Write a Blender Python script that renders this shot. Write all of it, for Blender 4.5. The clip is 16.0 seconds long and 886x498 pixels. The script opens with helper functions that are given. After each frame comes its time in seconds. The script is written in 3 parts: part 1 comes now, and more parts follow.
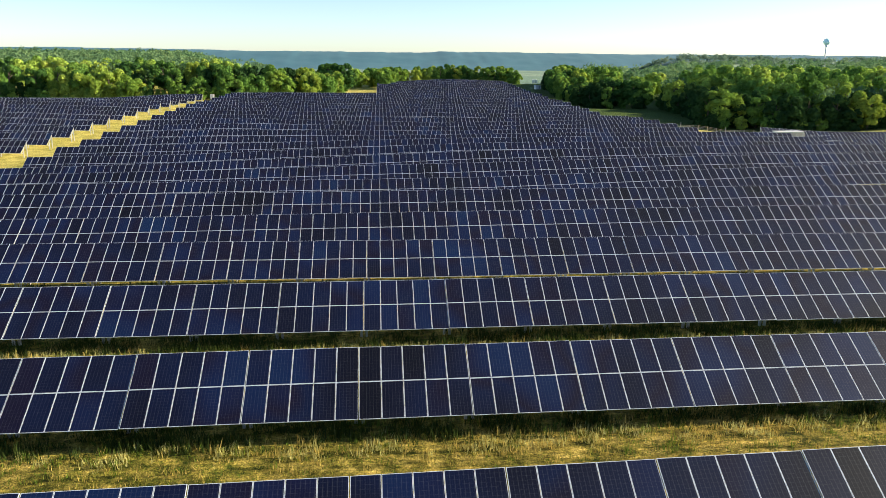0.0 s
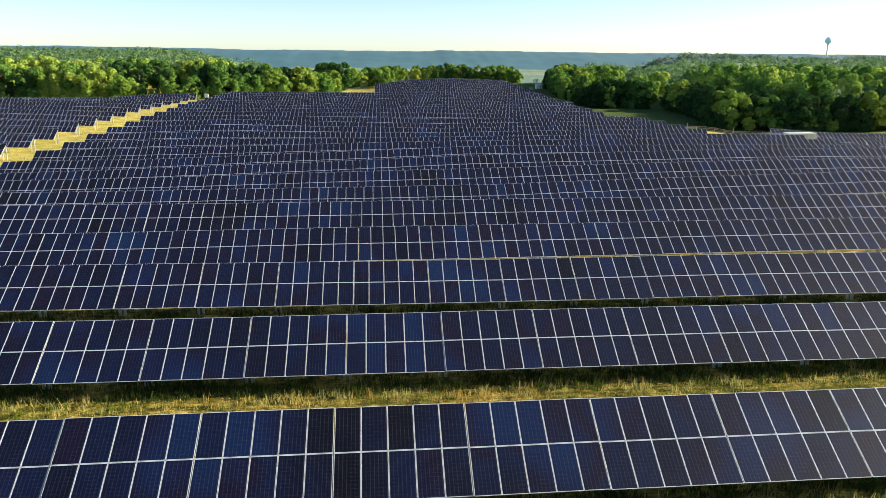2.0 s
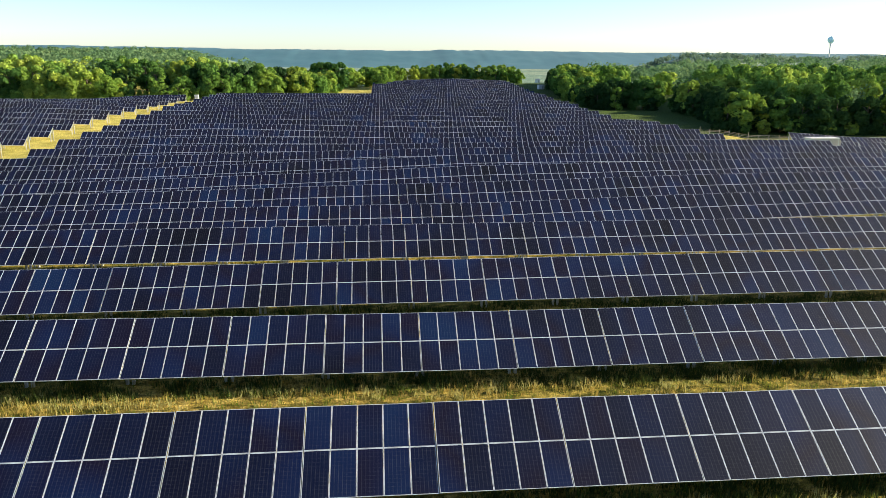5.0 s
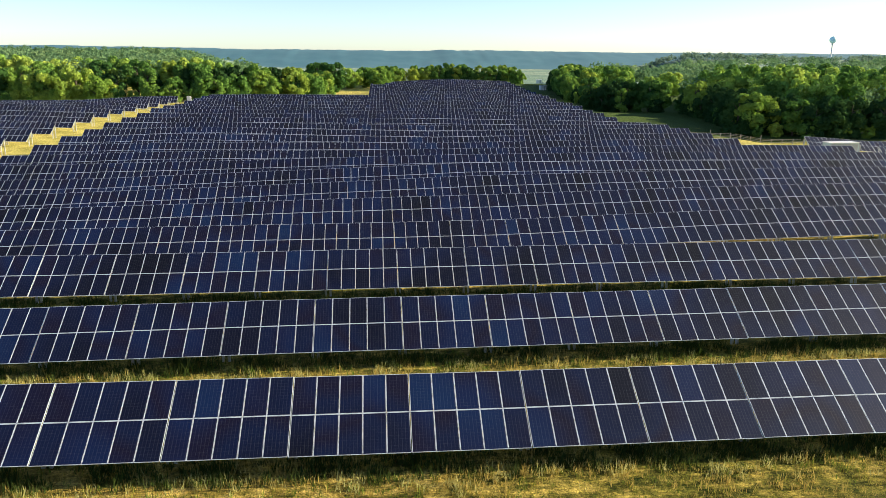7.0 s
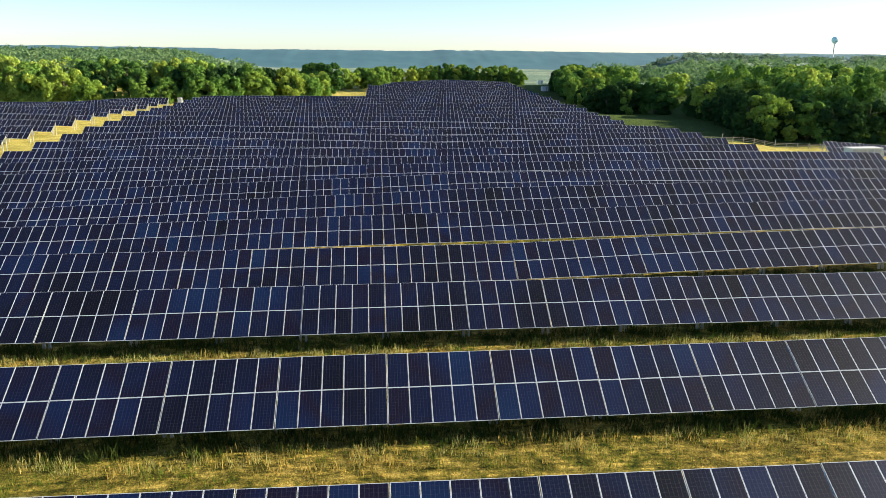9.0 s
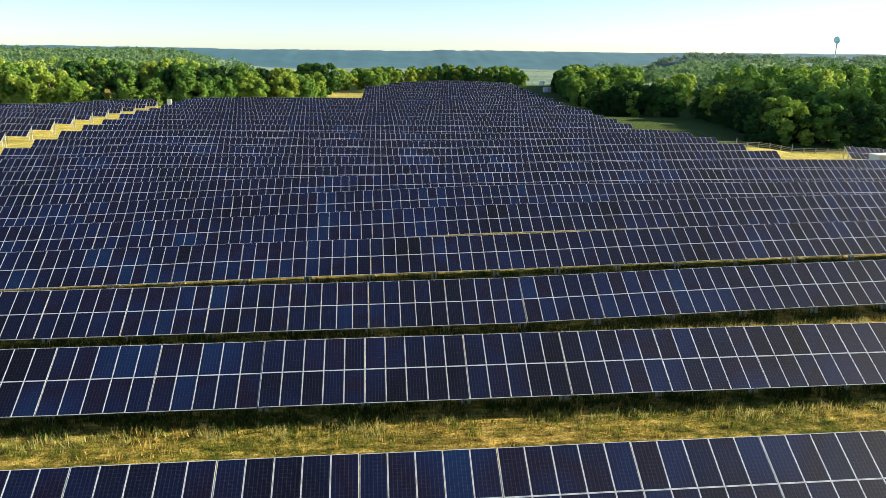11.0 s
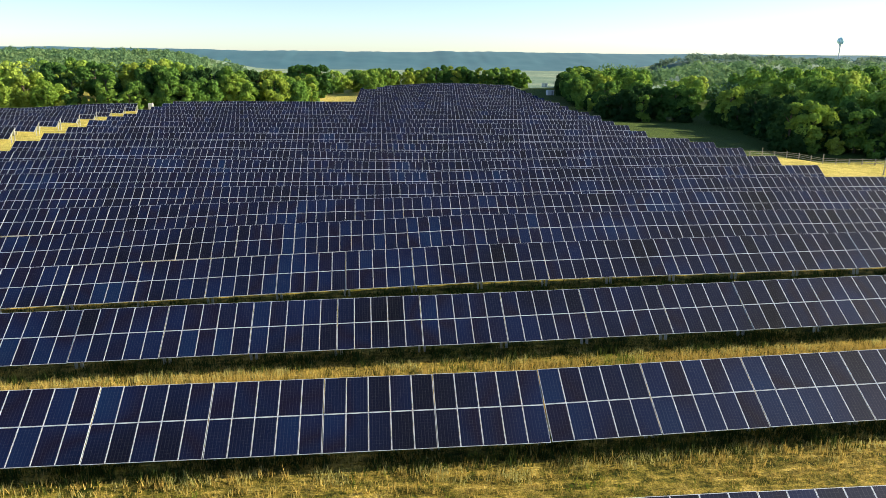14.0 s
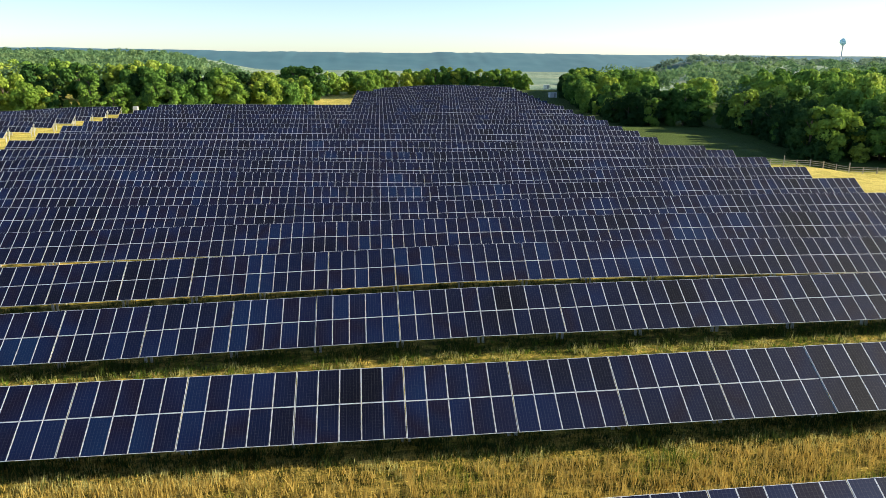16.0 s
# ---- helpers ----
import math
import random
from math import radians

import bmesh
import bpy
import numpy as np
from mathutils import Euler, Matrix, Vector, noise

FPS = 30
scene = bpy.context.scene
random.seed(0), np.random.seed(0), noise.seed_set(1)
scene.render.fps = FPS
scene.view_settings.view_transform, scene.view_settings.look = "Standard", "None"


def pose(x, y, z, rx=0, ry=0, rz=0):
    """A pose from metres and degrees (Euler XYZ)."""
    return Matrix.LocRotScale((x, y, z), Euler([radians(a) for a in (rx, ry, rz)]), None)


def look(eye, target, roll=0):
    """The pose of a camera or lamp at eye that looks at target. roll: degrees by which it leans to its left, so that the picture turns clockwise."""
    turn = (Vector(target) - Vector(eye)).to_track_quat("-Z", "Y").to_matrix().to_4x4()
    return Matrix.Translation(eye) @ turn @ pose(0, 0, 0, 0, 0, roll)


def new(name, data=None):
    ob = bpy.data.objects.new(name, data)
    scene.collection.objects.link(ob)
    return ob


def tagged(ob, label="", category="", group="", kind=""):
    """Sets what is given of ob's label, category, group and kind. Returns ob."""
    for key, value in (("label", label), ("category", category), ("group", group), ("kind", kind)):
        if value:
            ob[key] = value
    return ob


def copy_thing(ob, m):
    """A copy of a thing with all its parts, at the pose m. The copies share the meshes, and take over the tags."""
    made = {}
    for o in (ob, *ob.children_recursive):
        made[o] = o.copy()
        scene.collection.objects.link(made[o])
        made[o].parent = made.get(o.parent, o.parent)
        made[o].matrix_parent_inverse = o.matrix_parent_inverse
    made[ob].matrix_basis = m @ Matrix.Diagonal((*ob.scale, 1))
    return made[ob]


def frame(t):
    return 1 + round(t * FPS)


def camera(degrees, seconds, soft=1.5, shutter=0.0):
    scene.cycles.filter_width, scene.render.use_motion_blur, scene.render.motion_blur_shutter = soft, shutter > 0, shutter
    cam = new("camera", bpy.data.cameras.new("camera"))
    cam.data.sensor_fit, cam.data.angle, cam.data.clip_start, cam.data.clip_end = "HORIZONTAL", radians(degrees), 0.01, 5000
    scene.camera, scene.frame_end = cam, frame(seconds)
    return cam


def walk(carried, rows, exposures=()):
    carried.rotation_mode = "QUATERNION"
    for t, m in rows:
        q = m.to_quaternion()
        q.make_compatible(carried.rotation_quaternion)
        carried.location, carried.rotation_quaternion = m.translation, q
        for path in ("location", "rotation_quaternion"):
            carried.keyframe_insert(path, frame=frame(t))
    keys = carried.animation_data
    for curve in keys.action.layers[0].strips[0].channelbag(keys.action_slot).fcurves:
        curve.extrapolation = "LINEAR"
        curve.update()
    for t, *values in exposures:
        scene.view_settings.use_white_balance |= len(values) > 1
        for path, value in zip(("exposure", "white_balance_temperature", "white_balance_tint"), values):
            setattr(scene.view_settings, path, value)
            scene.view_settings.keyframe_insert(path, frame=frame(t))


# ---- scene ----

# ---- camera and walk: a drone in level flight over the rows ----
EYE = 12.6
YAW, ROLL = 5.214, 0.53
cam = camera(61.88, 16.0, soft=0.7)
ROWS = [
    (0.0, -0.904, 0.000, -14.750), (1.0, -0.483, 3.160, -14.793), (2.0, -0.067, 6.536, -14.836),
    (3.0, 0.352, 10.116, -14.879), (4.0, 0.781, 13.886, -14.877), (5.0, 1.223, 17.836, -14.875),
    (6.0, 1.684, 21.957, -14.872), (7.0, 2.168, 26.241, -14.870), (8.0, 2.678, 30.682, -14.867),
    (9.0, 3.217, 35.277, -14.865), (10.0, 3.786, 40.021, -14.864), (11.0, 4.387, 44.914, -14.863),
    (12.0, 5.019, 49.956, -14.845), (13.0, 5.683, 55.150, -14.811), (14.0, 6.378, 60.497, -14.776),
    (15.0, 7.101, 66.004, -14.742), (16.0, 7.851, 71.677, -14.708),
]


def aim(x, y, pitch):
    a, b = radians(YAW), radians(pitch)
    way = Vector((math.sin(a) * math.cos(b), math.cos(a) * math.cos(b), math.sin(b)))
    return look((x, y, EYE), Vector((x, y, EYE)) + way, ROLL)


walk(cam, [(t, aim(x, y, p)) for t, x, y, p in ROWS], exposures=[(0.0, 1.20, 6450, 9)])

# ---- sky and sun: low morning sun on the right ----
SUN_AZ, SUN_EL = 87.0, 21.0
world = bpy.data.worlds.new("sky")
scene.world = world
world.use_nodes = True
wn = world.node_tree.nodes
sky = wn.new("ShaderNodeTexSky")
sky.sky_type = "NISHITA"
sky.sun_disc = False
sky.sun_elevation, sky.sun_rotation = radians(SUN_EL), radians(SUN_AZ)
sky.air_density, sky.dust_density, sky.ozone_density = 0.7, 0.3, 1.8
wn["Background"].inputs["Strength"].default_value = 0.088
world.node_tree.links.new(sky.outputs["Color"], wn["Background"].inputs["Color"])
sun = new("sun", bpy.data.lights.new("sun", "SUN"))
sun.data.energy, sun.data.angle, sun.data.color = 5.0, radians(0.6), (1.0, 0.86, 0.62)
toward = Vector((math.sin(radians(SUN_AZ)) * math.cos(radians(SUN_EL)), math.cos(radians(SUN_AZ)) * math.cos(radians(SUN_EL)), math.sin(radians(SUN_EL))))
sun.matrix_world = look((0, 0, 300), Vector((0, 0, 300)) - toward)


# ---- materials ----
def material(name):
    m = bpy.data.materials.new(name)
    m.use_nodes = True
    nt = m.node_tree
    return m, nt.nodes, nt.links, nt.nodes["Principled BSDF"]


def mathnode(n, l, op, a, b=None, c=None):
    k = n.new("ShaderNodeMath")
    k.operation = op
    for i, v in enumerate((a, b, c)):
        if v is None:
            continue
        if isinstance(v, (int, float)):
            k.inputs[i].default_value = v
        else:
            l.new(v, k.inputs[i])
    return k.outputs[0]


def noisenode(n, l, scale, detail=4.0, coord=None, rough=0.55):
    k = n.new("ShaderNodeTexNoise")
    k.inputs["Scale"].default_value, k.inputs["Detail"].default_value, k.inputs["Roughness"].default_value = scale, detail, rough
    if coord is not None:
        l.new(coord, k.inputs["Vector"])
    return k.outputs["Fac"]


def ramp(n, l, fac, stops):
    k = n.new("ShaderNodeValToRGB")
    el = k.color_ramp.elements
    while len(el) < len(stops):
        el.new(0.5)
    for e, (p, c) in zip(el, stops):
        e.position, e.color = p, (*c, 1)
    l.new(fac, k.inputs["Fac"])
    return k.outputs["Color"]


def mixcol(n, l, fac, a, b, mode="MIX"):
    k = n.new("ShaderNodeMix")
    k.data_type, k.blend_type = "RGBA", mode
    for sock, v in ((k.inputs[0], fac), (k.inputs[6], a), (k.inputs[7], b)):
        if isinstance(v, (int, float)):
            sock.default_value = v
        elif isinstance(v, tuple):
            sock.default_value = (*v, 1)
        else:
            l.new(v, sock)
    return k.outputs[2]


def pick_random(n, l):
    """One number for each piece, whether it is an object of its own or an island of a joined mesh."""
    a = n.new("ShaderNodeObjectInfo").outputs["Random"]
    b = n.new("ShaderNodeNewGeometry").outputs["Random Per Island"]
    return mathnode(n, l, "FRACT", mathnode(n, l, "ADD", a, b))


def make_glass():
    m, n, l, p = material("solar_glass")
    uv = n.new("ShaderNodeUVMap")
    uv.uv_map = "metres"
    sep = n.new("ShaderNodeSeparateXYZ")
    l.new(uv.outputs[0], sep.inputs[0])
    geo = n.new("ShaderNodeNewGeometry")
    batch = noisenode(n, l, 0.16, 1.0, geo.outputs["Position"])
    rnd = mathnode(n, l, "ADD", mathnode(n, l, "MULTIPLY", pick_random(n, l), 0.45), mathnode(n, l, "MULTIPLY_ADD", batch, 1.4, -0.43))
    cell = ramp(n, l, rnd, [(0.0, (0.001, 0.001, 0.006)), (0.25, (0.002, 0.003, 0.016)), (0.48, (0.002, 0.006, 0.032)), (0.58, (0.005, 0.003, 0.016)), (0.74, (0.003, 0.009, 0.046)), (1.0, (0.003, 0.017, 0.066))])

    def lines(value, pitch, width, at=0.5):
        f = mathnode(n, l, "FRACT", mathnode(n, l, "ADD", mathnode(n, l, "DIVIDE", value, pitch), at))
        d = mathnode(n, l, "ABSOLUTE", mathnode(n, l, "SUBTRACT", f, 0.5))
        return mathnode(n, l, "LESS_THAN", d, width / pitch / 2)

    gap = mathnode(n, l, "MAXIMUM", lines(sep.outputs[0], 0.1603, 0.010), lines(sep.outputs[1], 0.1626, 0.0045))
    bus = lines(sep.outputs[0], 0.0534, 0.0045, 0.0)
    c1 = mixcol(n, l, mathnode(n, l, "MULTIPLY", bus, 0.065), cell, (0.22, 0.23, 0.26))
    c2 = mixcol(n, l, mathnode(n, l, "MULTIPLY", gap, 0.15), c1, (0.30, 0.31, 0.33))
    dust = noisenode(n, l, 0.9, 5.0, geo.outputs["Position"])
    c3 = mixcol(n, l, mathnode(n, l, "MULTIPLY", dust, 0.005), c2, (0.30, 0.26, 0.22))
    l.new(c3, p.inputs["Base Color"])
    l.new(mathnode(n, l, "MULTIPLY_ADD", dust, 0.14, 0.49), p.inputs["Roughness"])
    p.inputs["IOR"].default_value = 1.258
    p.inputs["Specular Tint"].default_value = (0.58, 0.76, 1.0, 1)   # blue anti-reflective coating
    return m


def make_metal(name, col, rough, metal):
    m, n, l, p = material(name)
    geo = n.new("ShaderNodeNewGeometry")
    f = noisenode(n, l, 6.0, 4.0, geo.outputs["Position"])
    l.new(mixcol(n, l, f, tuple(c * 0.9 for c in col), col), p.inputs["Base Color"])
    p.inputs["Roughness"].default_value, p.inputs["Metallic"].default_value = rough, metal
    return m


def make_ground():
    m, n, l, p = material("meadow")
    geo = n.new("ShaderNodeNewGeometry")
    pos = geo.outputs["Position"]
    big = noisenode(n, l, 0.035, 3.0, pos)
    mid = noisenode(n, l, 1.1, 6.0, pos, 0.72)
    fine = noisenode(n, l, 9.0, 5.0, pos, 0.75)
    a = ramp(n, l, mid, [(0.36, (0.030, 0.052, 0.007)), (0.50, (0.163, 0.159, 0.030)), (0.62, (0.370, 0.311, 0.081))])
    flow = n.new("ShaderNodeMapping")
    flow.inputs["Scale"].default_value = (0.22, 1.0, 1.0)
    l.new(pos, flow.inputs["Vector"])
    hay = noisenode(n, l, 2.1, 6.0, flow.outputs[0], 0.7)
    b = ramp(n, l, mid, [(0.36, (0.074, 0.081, 0.015)), (0.50, (0.296, 0.229, 0.059)), (0.62, (0.459, 0.370, 0.126))])
    side = n.new("ShaderNodeSeparateXYZ")
    l.new(pos, side.inputs[0])
    c = mixcol(n, l, ramp(n, l, big, [(0.40, (0, 0, 0)), (0.60, (1, 1, 1))]), a, b)
    c = mixcol(n, l, 0.8, c, ramp(n, l, hay, [(0.38, (0.30, 0.36, 0.22)), (0.50, (0.85, 0.85, 0.75)), (0.62, (1.7, 1.6, 1.5))]), "MULTIPLY")
    lawn = mathnode(n, l, "MULTIPLY", mathnode(n, l, "GREATER_THAN", side.outputs[0], 70.0), mathnode(n, l, "GREATER_THAN", side.outputs[1], 150.0))
    back = mathnode(n, l, "MULTIPLY", mathnode(n, l, "LESS_THAN", side.outputs[0], 4.0), mathnode(n, l, "GREATER_THAN", side.outputs[1], 325.0))
    mown = mathnode(n, l, "MAXIMUM", mathnode(n, l, "LESS_THAN", side.outputs[0], -56.0), mathnode(n, l, "MAXIMUM", lawn, back))
    c = mixcol(n, l, mown, c, ramp(n, l, noisenode(n, l, 0.35, 4.0, pos, 0.6), [(0.35, (0.33, 0.31, 0.07)), (0.65, (0.56, 0.50, 0.16))]))
    far = n.new("ShaderNodeSeparateXYZ")
    l.new(pos, far.inputs[0])
    patch = noisenode(n, l, 0.004, 2.0, pos)
    # valley fields, their pale teal standing for haze
    hazy_fields = ramp(n, l, patch, [(0.40, (0.15, 0.24, 0.20)), (0.50, (0.26, 0.33, 0.27)), (0.60, (0.17, 0.26, 0.21))])
    c = mixcol(n, l, mathnode(n, l, "GREATER_THAN", far.outputs[1], 450.0), c, hazy_fields)
    mx, my = n.new("ShaderNodeMapRange"), n.new("ShaderNodeMapRange")
    l.new(far.outputs[0], mx.inputs[0])
    l.new(far.outputs[1], my.inputs[0])
    mx.inputs[1].default_value, mx.inputs[2].default_value = 60.0, 68.0
    my.inputs[1].default_value, my.inputs[2].default_value = 206.0, 216.0
    # green grass of the clearing, darkened in colour for the wood's shade
    shady_grass = ramp(n, l, mid, [(0.3, (0.044, 0.081, 0.019)), (0.7, (0.081, 0.126, 0.033))])
    c = mixcol(n, l, mathnode(n, l, "MULTIPLY", mathnode(n, l, "MULTIPLY", mx.outputs[0], my.outputs[0]), mathnode(n, l, "LESS_THAN", far.outputs[1], 450.0)), c, shady_grass)
    d = mixcol(n, l, 0.75, c, ramp(n, l, fine, [(0.34, (0.16, 0.15, 0.13)), (0.66, (2.0, 1.85, 1.55))]), "MULTIPLY")
    l.new(d, p.inputs["Base Color"])
    p.inputs["Roughness"].default_value = 0.95
    p.inputs["Specular IOR Level"].default_value = 0.1
    bump = n.new("ShaderNodeBump")
    bump.inputs["Strength"].default_value, bump.inputs["Distance"].default_value = 0.8, 0.25
    l.new(mathnode(n, l, "ADD", fine, mid), bump.inputs["Height"])
    l.new(bump.outputs[0], p.inputs["Normal"])
    return m


def make_leaf(name, stops, glow=0.22, vary=0.6, patch=0.0):
    m, n, l, p = material(name)
    rnd = n.new("ShaderNodeObjectInfo").outputs["Random"]
    isl = n.new("ShaderNodeNewGeometry").outputs["Random Per Island"]
    geo = n.new("ShaderNodeNewGeometry")
    if patch:                                # stands of one kind within a wood
        rnd = mathnode(n, l, "MULTIPLY_ADD", noisenode(n, l, patch, 2.0, geo.outputs["Position"]), 2.4, -0.7)
    tone = ramp(n, l, rnd, stops)
    c = mixcol(n, l, vary, tone, ramp(n, l, isl, [(0.0, (0.55, 0.62, 0.55)), (1.0, (1.3, 1.25, 1.1))]), "MULTIPLY")
    n.remove(p)
    d, t, x = n.new("ShaderNodeBsdfDiffuse"), n.new("ShaderNodeBsdfTranslucent"), n.new("ShaderNodeMixShader")
    x.inputs[0].default_value = glow
    l.new(c, d.inputs[0])
    l.new(c, t.inputs[0])
    l.new(d.outputs[0], x.inputs[1])
    l.new(t.outputs[0], x.inputs[2])
    l.new(x.outputs[0], n["Material Output"].inputs[0])
    return m


def make_plain(name, lo, hi, scale, rough=0.8):
    m, n, l, p = material(name)
    geo = n.new("ShaderNodeNewGeometry")
    l.new(ramp(n, l, noisenode(n, l, scale, 5.0, geo.outputs["Position"], 0.65), [(0.3, lo), (0.7, hi)]), p.inputs["Base Color"])
    p.inputs["Roughness"].default_value = rough
    return m


GLASS = make_glass()
ALU = make_metal("anodised_frame", (0.70, 0.76, 0.83), 0.4, 0.1)
STEEL = make_metal("galvanised_steel", (0.60, 0.60, 0.58), 0.5, 0.2)
MEADOW = make_ground()
BARK = make_plain("bark", (0.05, 0.04, 0.03), (0.14, 0.11, 0.08), 3.0)
LEAF = make_leaf("leaf", [(0.0, (0.052, 0.12, 0.036)), (0.35, (0.12, 0.235, 0.052)), (0.7, (0.22, 0.345, 0.066)), (1.0, (0.34, 0.41, 0.07))])
# far canopy lighter and bluer, with aerial haze mixed into the leaf colour
HAZY_FAR_LEAF = make_leaf("hazy_far_leaf", [(0.0, (0.10, 0.19, 0.10)), (0.5, (0.15, 0.25, 0.12)), (1.0, (0.22, 0.31, 0.14))], 0.4, 0.35, 0.03)
# inner crowns brightened in colour as if sunlit
SUNLIT_LEAF = make_leaf("sunlit_leaf", [(0.0, (0.07, 0.15, 0.045)), (0.45, (0.19, 0.33, 0.07)), (0.7, (0.36, 0.49, 0.10)), (1.0, (0.46, 0.54, 0.12))], 0.25, 0.6, 0.06)
# wood-edge leaves darkened in colour as if shaded
SHADED_LEAF = make_leaf("shaded_leaf", [(0.0, (0.026, 0.062, 0.024)), (1.0, (0.050, 0.105, 0.034))])
# dry stalks, their paleness standing for sun on the weed tips
LIT_STRAW = make_leaf("lit_straw", [(0.0, (0.50, 0.47, 0.19)), (1.0, (0.50, 0.47, 0.19))], 0.35)
# weeds in a dark green that deepens the shade under the tables
SHADE_WEED = make_leaf("shade_weed_blade", [(0.0, (0.060, 0.085, 0.022)), (1.0, (0.060, 0.085, 0.022))], 0.3)
# hill foliage paled and blued: haze carried by the leaf colour
HAZY_HILL_LEAF = make_leaf("hazy_hill_leaf", [(0.0, (0.13, 0.20, 0.15)), (1.0, (0.20, 0.28, 0.20))], 0.5, 0.25, 0.02)
YELLOW_LEAF = make_leaf("yellow_leaf", [(0.0, (0.22, 0.35, 0.065)), (1.0, (0.36, 0.46, 0.09))], 0.35)
BLADE = make_leaf("grass_blade", [(0.0, (0.33, 0.31, 0.062)), (1.0, (0.33, 0.31, 0.062))], 0.3)
DRY_BLADE = make_leaf("dry_grass_blade", [(0.0, (0.52, 0.39, 0.12)), (1.0, (0.52, 0.39, 0.12))], 0.3)
GREEN_BLADE = make_leaf("green_blade", [(0.0, (0.13, 0.20, 0.03)), (1.0, (0.13, 0.20, 0.03))], 0.3)
# the blue of distance haze is put into the ridge's base colour
HAZY_RIDGE = make_plain("hazy_ridge", (0.034, 0.128, 0.178), (0.054, 0.156, 0.200), 0.008, 1.0)
# blue-green stands for the haze over the hill
HAZY_HILL = make_plain("hazy_hill", (0.055, 0.115, 0.095), (0.11, 0.18, 0.135), 0.03, 1.0)
TIMBER = make_plain("weathered_timber", (0.36, 0.31, 0.25), (0.55, 0.50, 0.42), 4.0)
WHITE = make_plain("white_paint", (0.70, 0.71, 0.72), (0.80, 0.80, 0.80), 1.5, 0.5)
TEAL = make_plain("pale_teal_paint", (0.66, 0.95, 0.96), (0.70, 0.96, 0.96), 0.3, 0.5)
PALE_STEEL = make_plain("pale_blue_grey_paint", (0.42, 0.52, 0.55), (0.52, 0.60, 0.62), 1.5, 0.5)
BLUE_SHEET = make_plain("dusty_grey_paint", (0.30, 0.32, 0.34), (0.42, 0.43, 0.44), 2.0, 0.6)


# ---- mesh helpers ----
def mesh_from(name, verts, faces, mats, index=None, uv=None):
    me = bpy.data.meshes.new(name)
    me.from_pydata([tuple(v) for v in verts], [], faces)
    for m in mats:
        me.materials.append(m)
    if index is not None:
        me.polygons.foreach_set("material_index", np.array(index, dtype=np.int32))
    if uv is not None:
        layer = me.uv_layers.new(name="metres")
        layer.data.foreach_set("uv", np.array(uv, dtype=np.float32).ravel())
    me.update()
    return me


def part(name, me, parent, at=None, label=""):
    ob = new(name, me)
    ob.parent = parent
    if at is not None:
        ob.matrix_basis = at
    return tagged(ob, label)


BOX_FACES = [(0, 3, 2, 1), (4, 5, 6, 7), (0, 1, 5, 4), (1, 2, 6, 5), (2, 3, 7, 6), (3, 0, 4, 7)]


def box_verts(x0, x1, y0, y1, z0, z1):
    return [(x0, y0, z0), (x1, y0, z0), (x1, y1, z0), (x0, y1, z0), (x0, y0, z1), (x1, y0, z1), (x1, y1, z1), (x0, y1, z1)]


def boxes(name, sizes, mats):
    v, f = [], []
    for s in sizes:
        f += [tuple(i + len(v) for i in q) for q in BOX_FACES]
        v += box_verts(*s)
    return mesh_from(name, v, f, mats)


def beam_verts(a, b, w):
    """A square bar of width w from a to b."""
    a, b = Vector(a), Vector(b)
    q = (b - a).to_track_quat("Z", "Y")
    s, u = q @ Vector((w / 2, 0, 0)), q @ Vector((0, w / 2, 0))
    return [e + i * s + j * u for e in (a, b) for i, j in ((-1, -1), (1, -1), (1, 1), (-1, 1))]


def beams(name, bars, mats):
    v, f = [], []
    for a, b, w in bars:
        f += [tuple(i + len(v) for i in q) for q in BOX_FACES]
        v += beam_verts(a, b, w)
    return mesh_from(name, v, f, mats)


def smooth(a, b, x):
    t = min(1.0, max(0.0, (x - a) / (b - a)))
    return t * t * (3 - 2 * t)


# ---- the lie of the land ----
TOP_ABOVE = 3.22                      # the upper edge of a table over the ground
TILT = math.atan2(2.125, 3.441)       # the slope of the tables
SLOPE_A = [-0.068, 2.7285, -10.7153, 0.6177, -5.7314, 9.9722, -1.0562, -2.1448, 2.6706, -2.5717, 1.6521]


def field_top(x, y):
    """The height of the tables' upper edges: the field's gentle swells."""
    y = min(430.0, max(-10.0, y))
    east, west = 118 - 45 * smooth(220, 330, y), -118 + 46 * smooth(262, 340, y)
    x = min(east, max(west, x))
    a, b, w, e = x / 100, y / 250, 2 * math.pi * y / 150, math.exp(-((y - 100) / 110) ** 2)
    terms = (1, a, b, a * a, a * b, b * b, a ** 3, a * a * b, a * b * b, b ** 3, a * a * b * b)
    z = sum(c * k for c, k in zip(SLOPE_A, terms))
    z += 0.45 * math.exp(-((x + 84) / 20) ** 2 - ((y - 240) / 34) ** 2)
    z -= 0.8 * math.exp(-((x + 112) / 30) ** 2 - ((y - 285) / 26) ** 2)
    z += 1.6 * math.exp(-((x - 38) / 26) ** 2) * smooth(325, 395, y)
    return z + e * (-0.1512 * math.sin(w) - 0.1723 * math.cos(w) + 3 * a * (-0.5456 * math.sin(w) + 0.2022 * math.cos(w)))


COLUMN, PITCH, FIRST = 5.30, 12.017, 34.291
# how each row lies against the even slope: its lift, its lean along x, and its further lean east of x = 15
LIFT = [0.057, 0.075, 0.048, -0.04, 0.104, -0.287, -0.061, 0.106, 0.226, 0.255, -0.021, -0.164, -0.245, -0.296, -0.234, 0.103, 0.2]
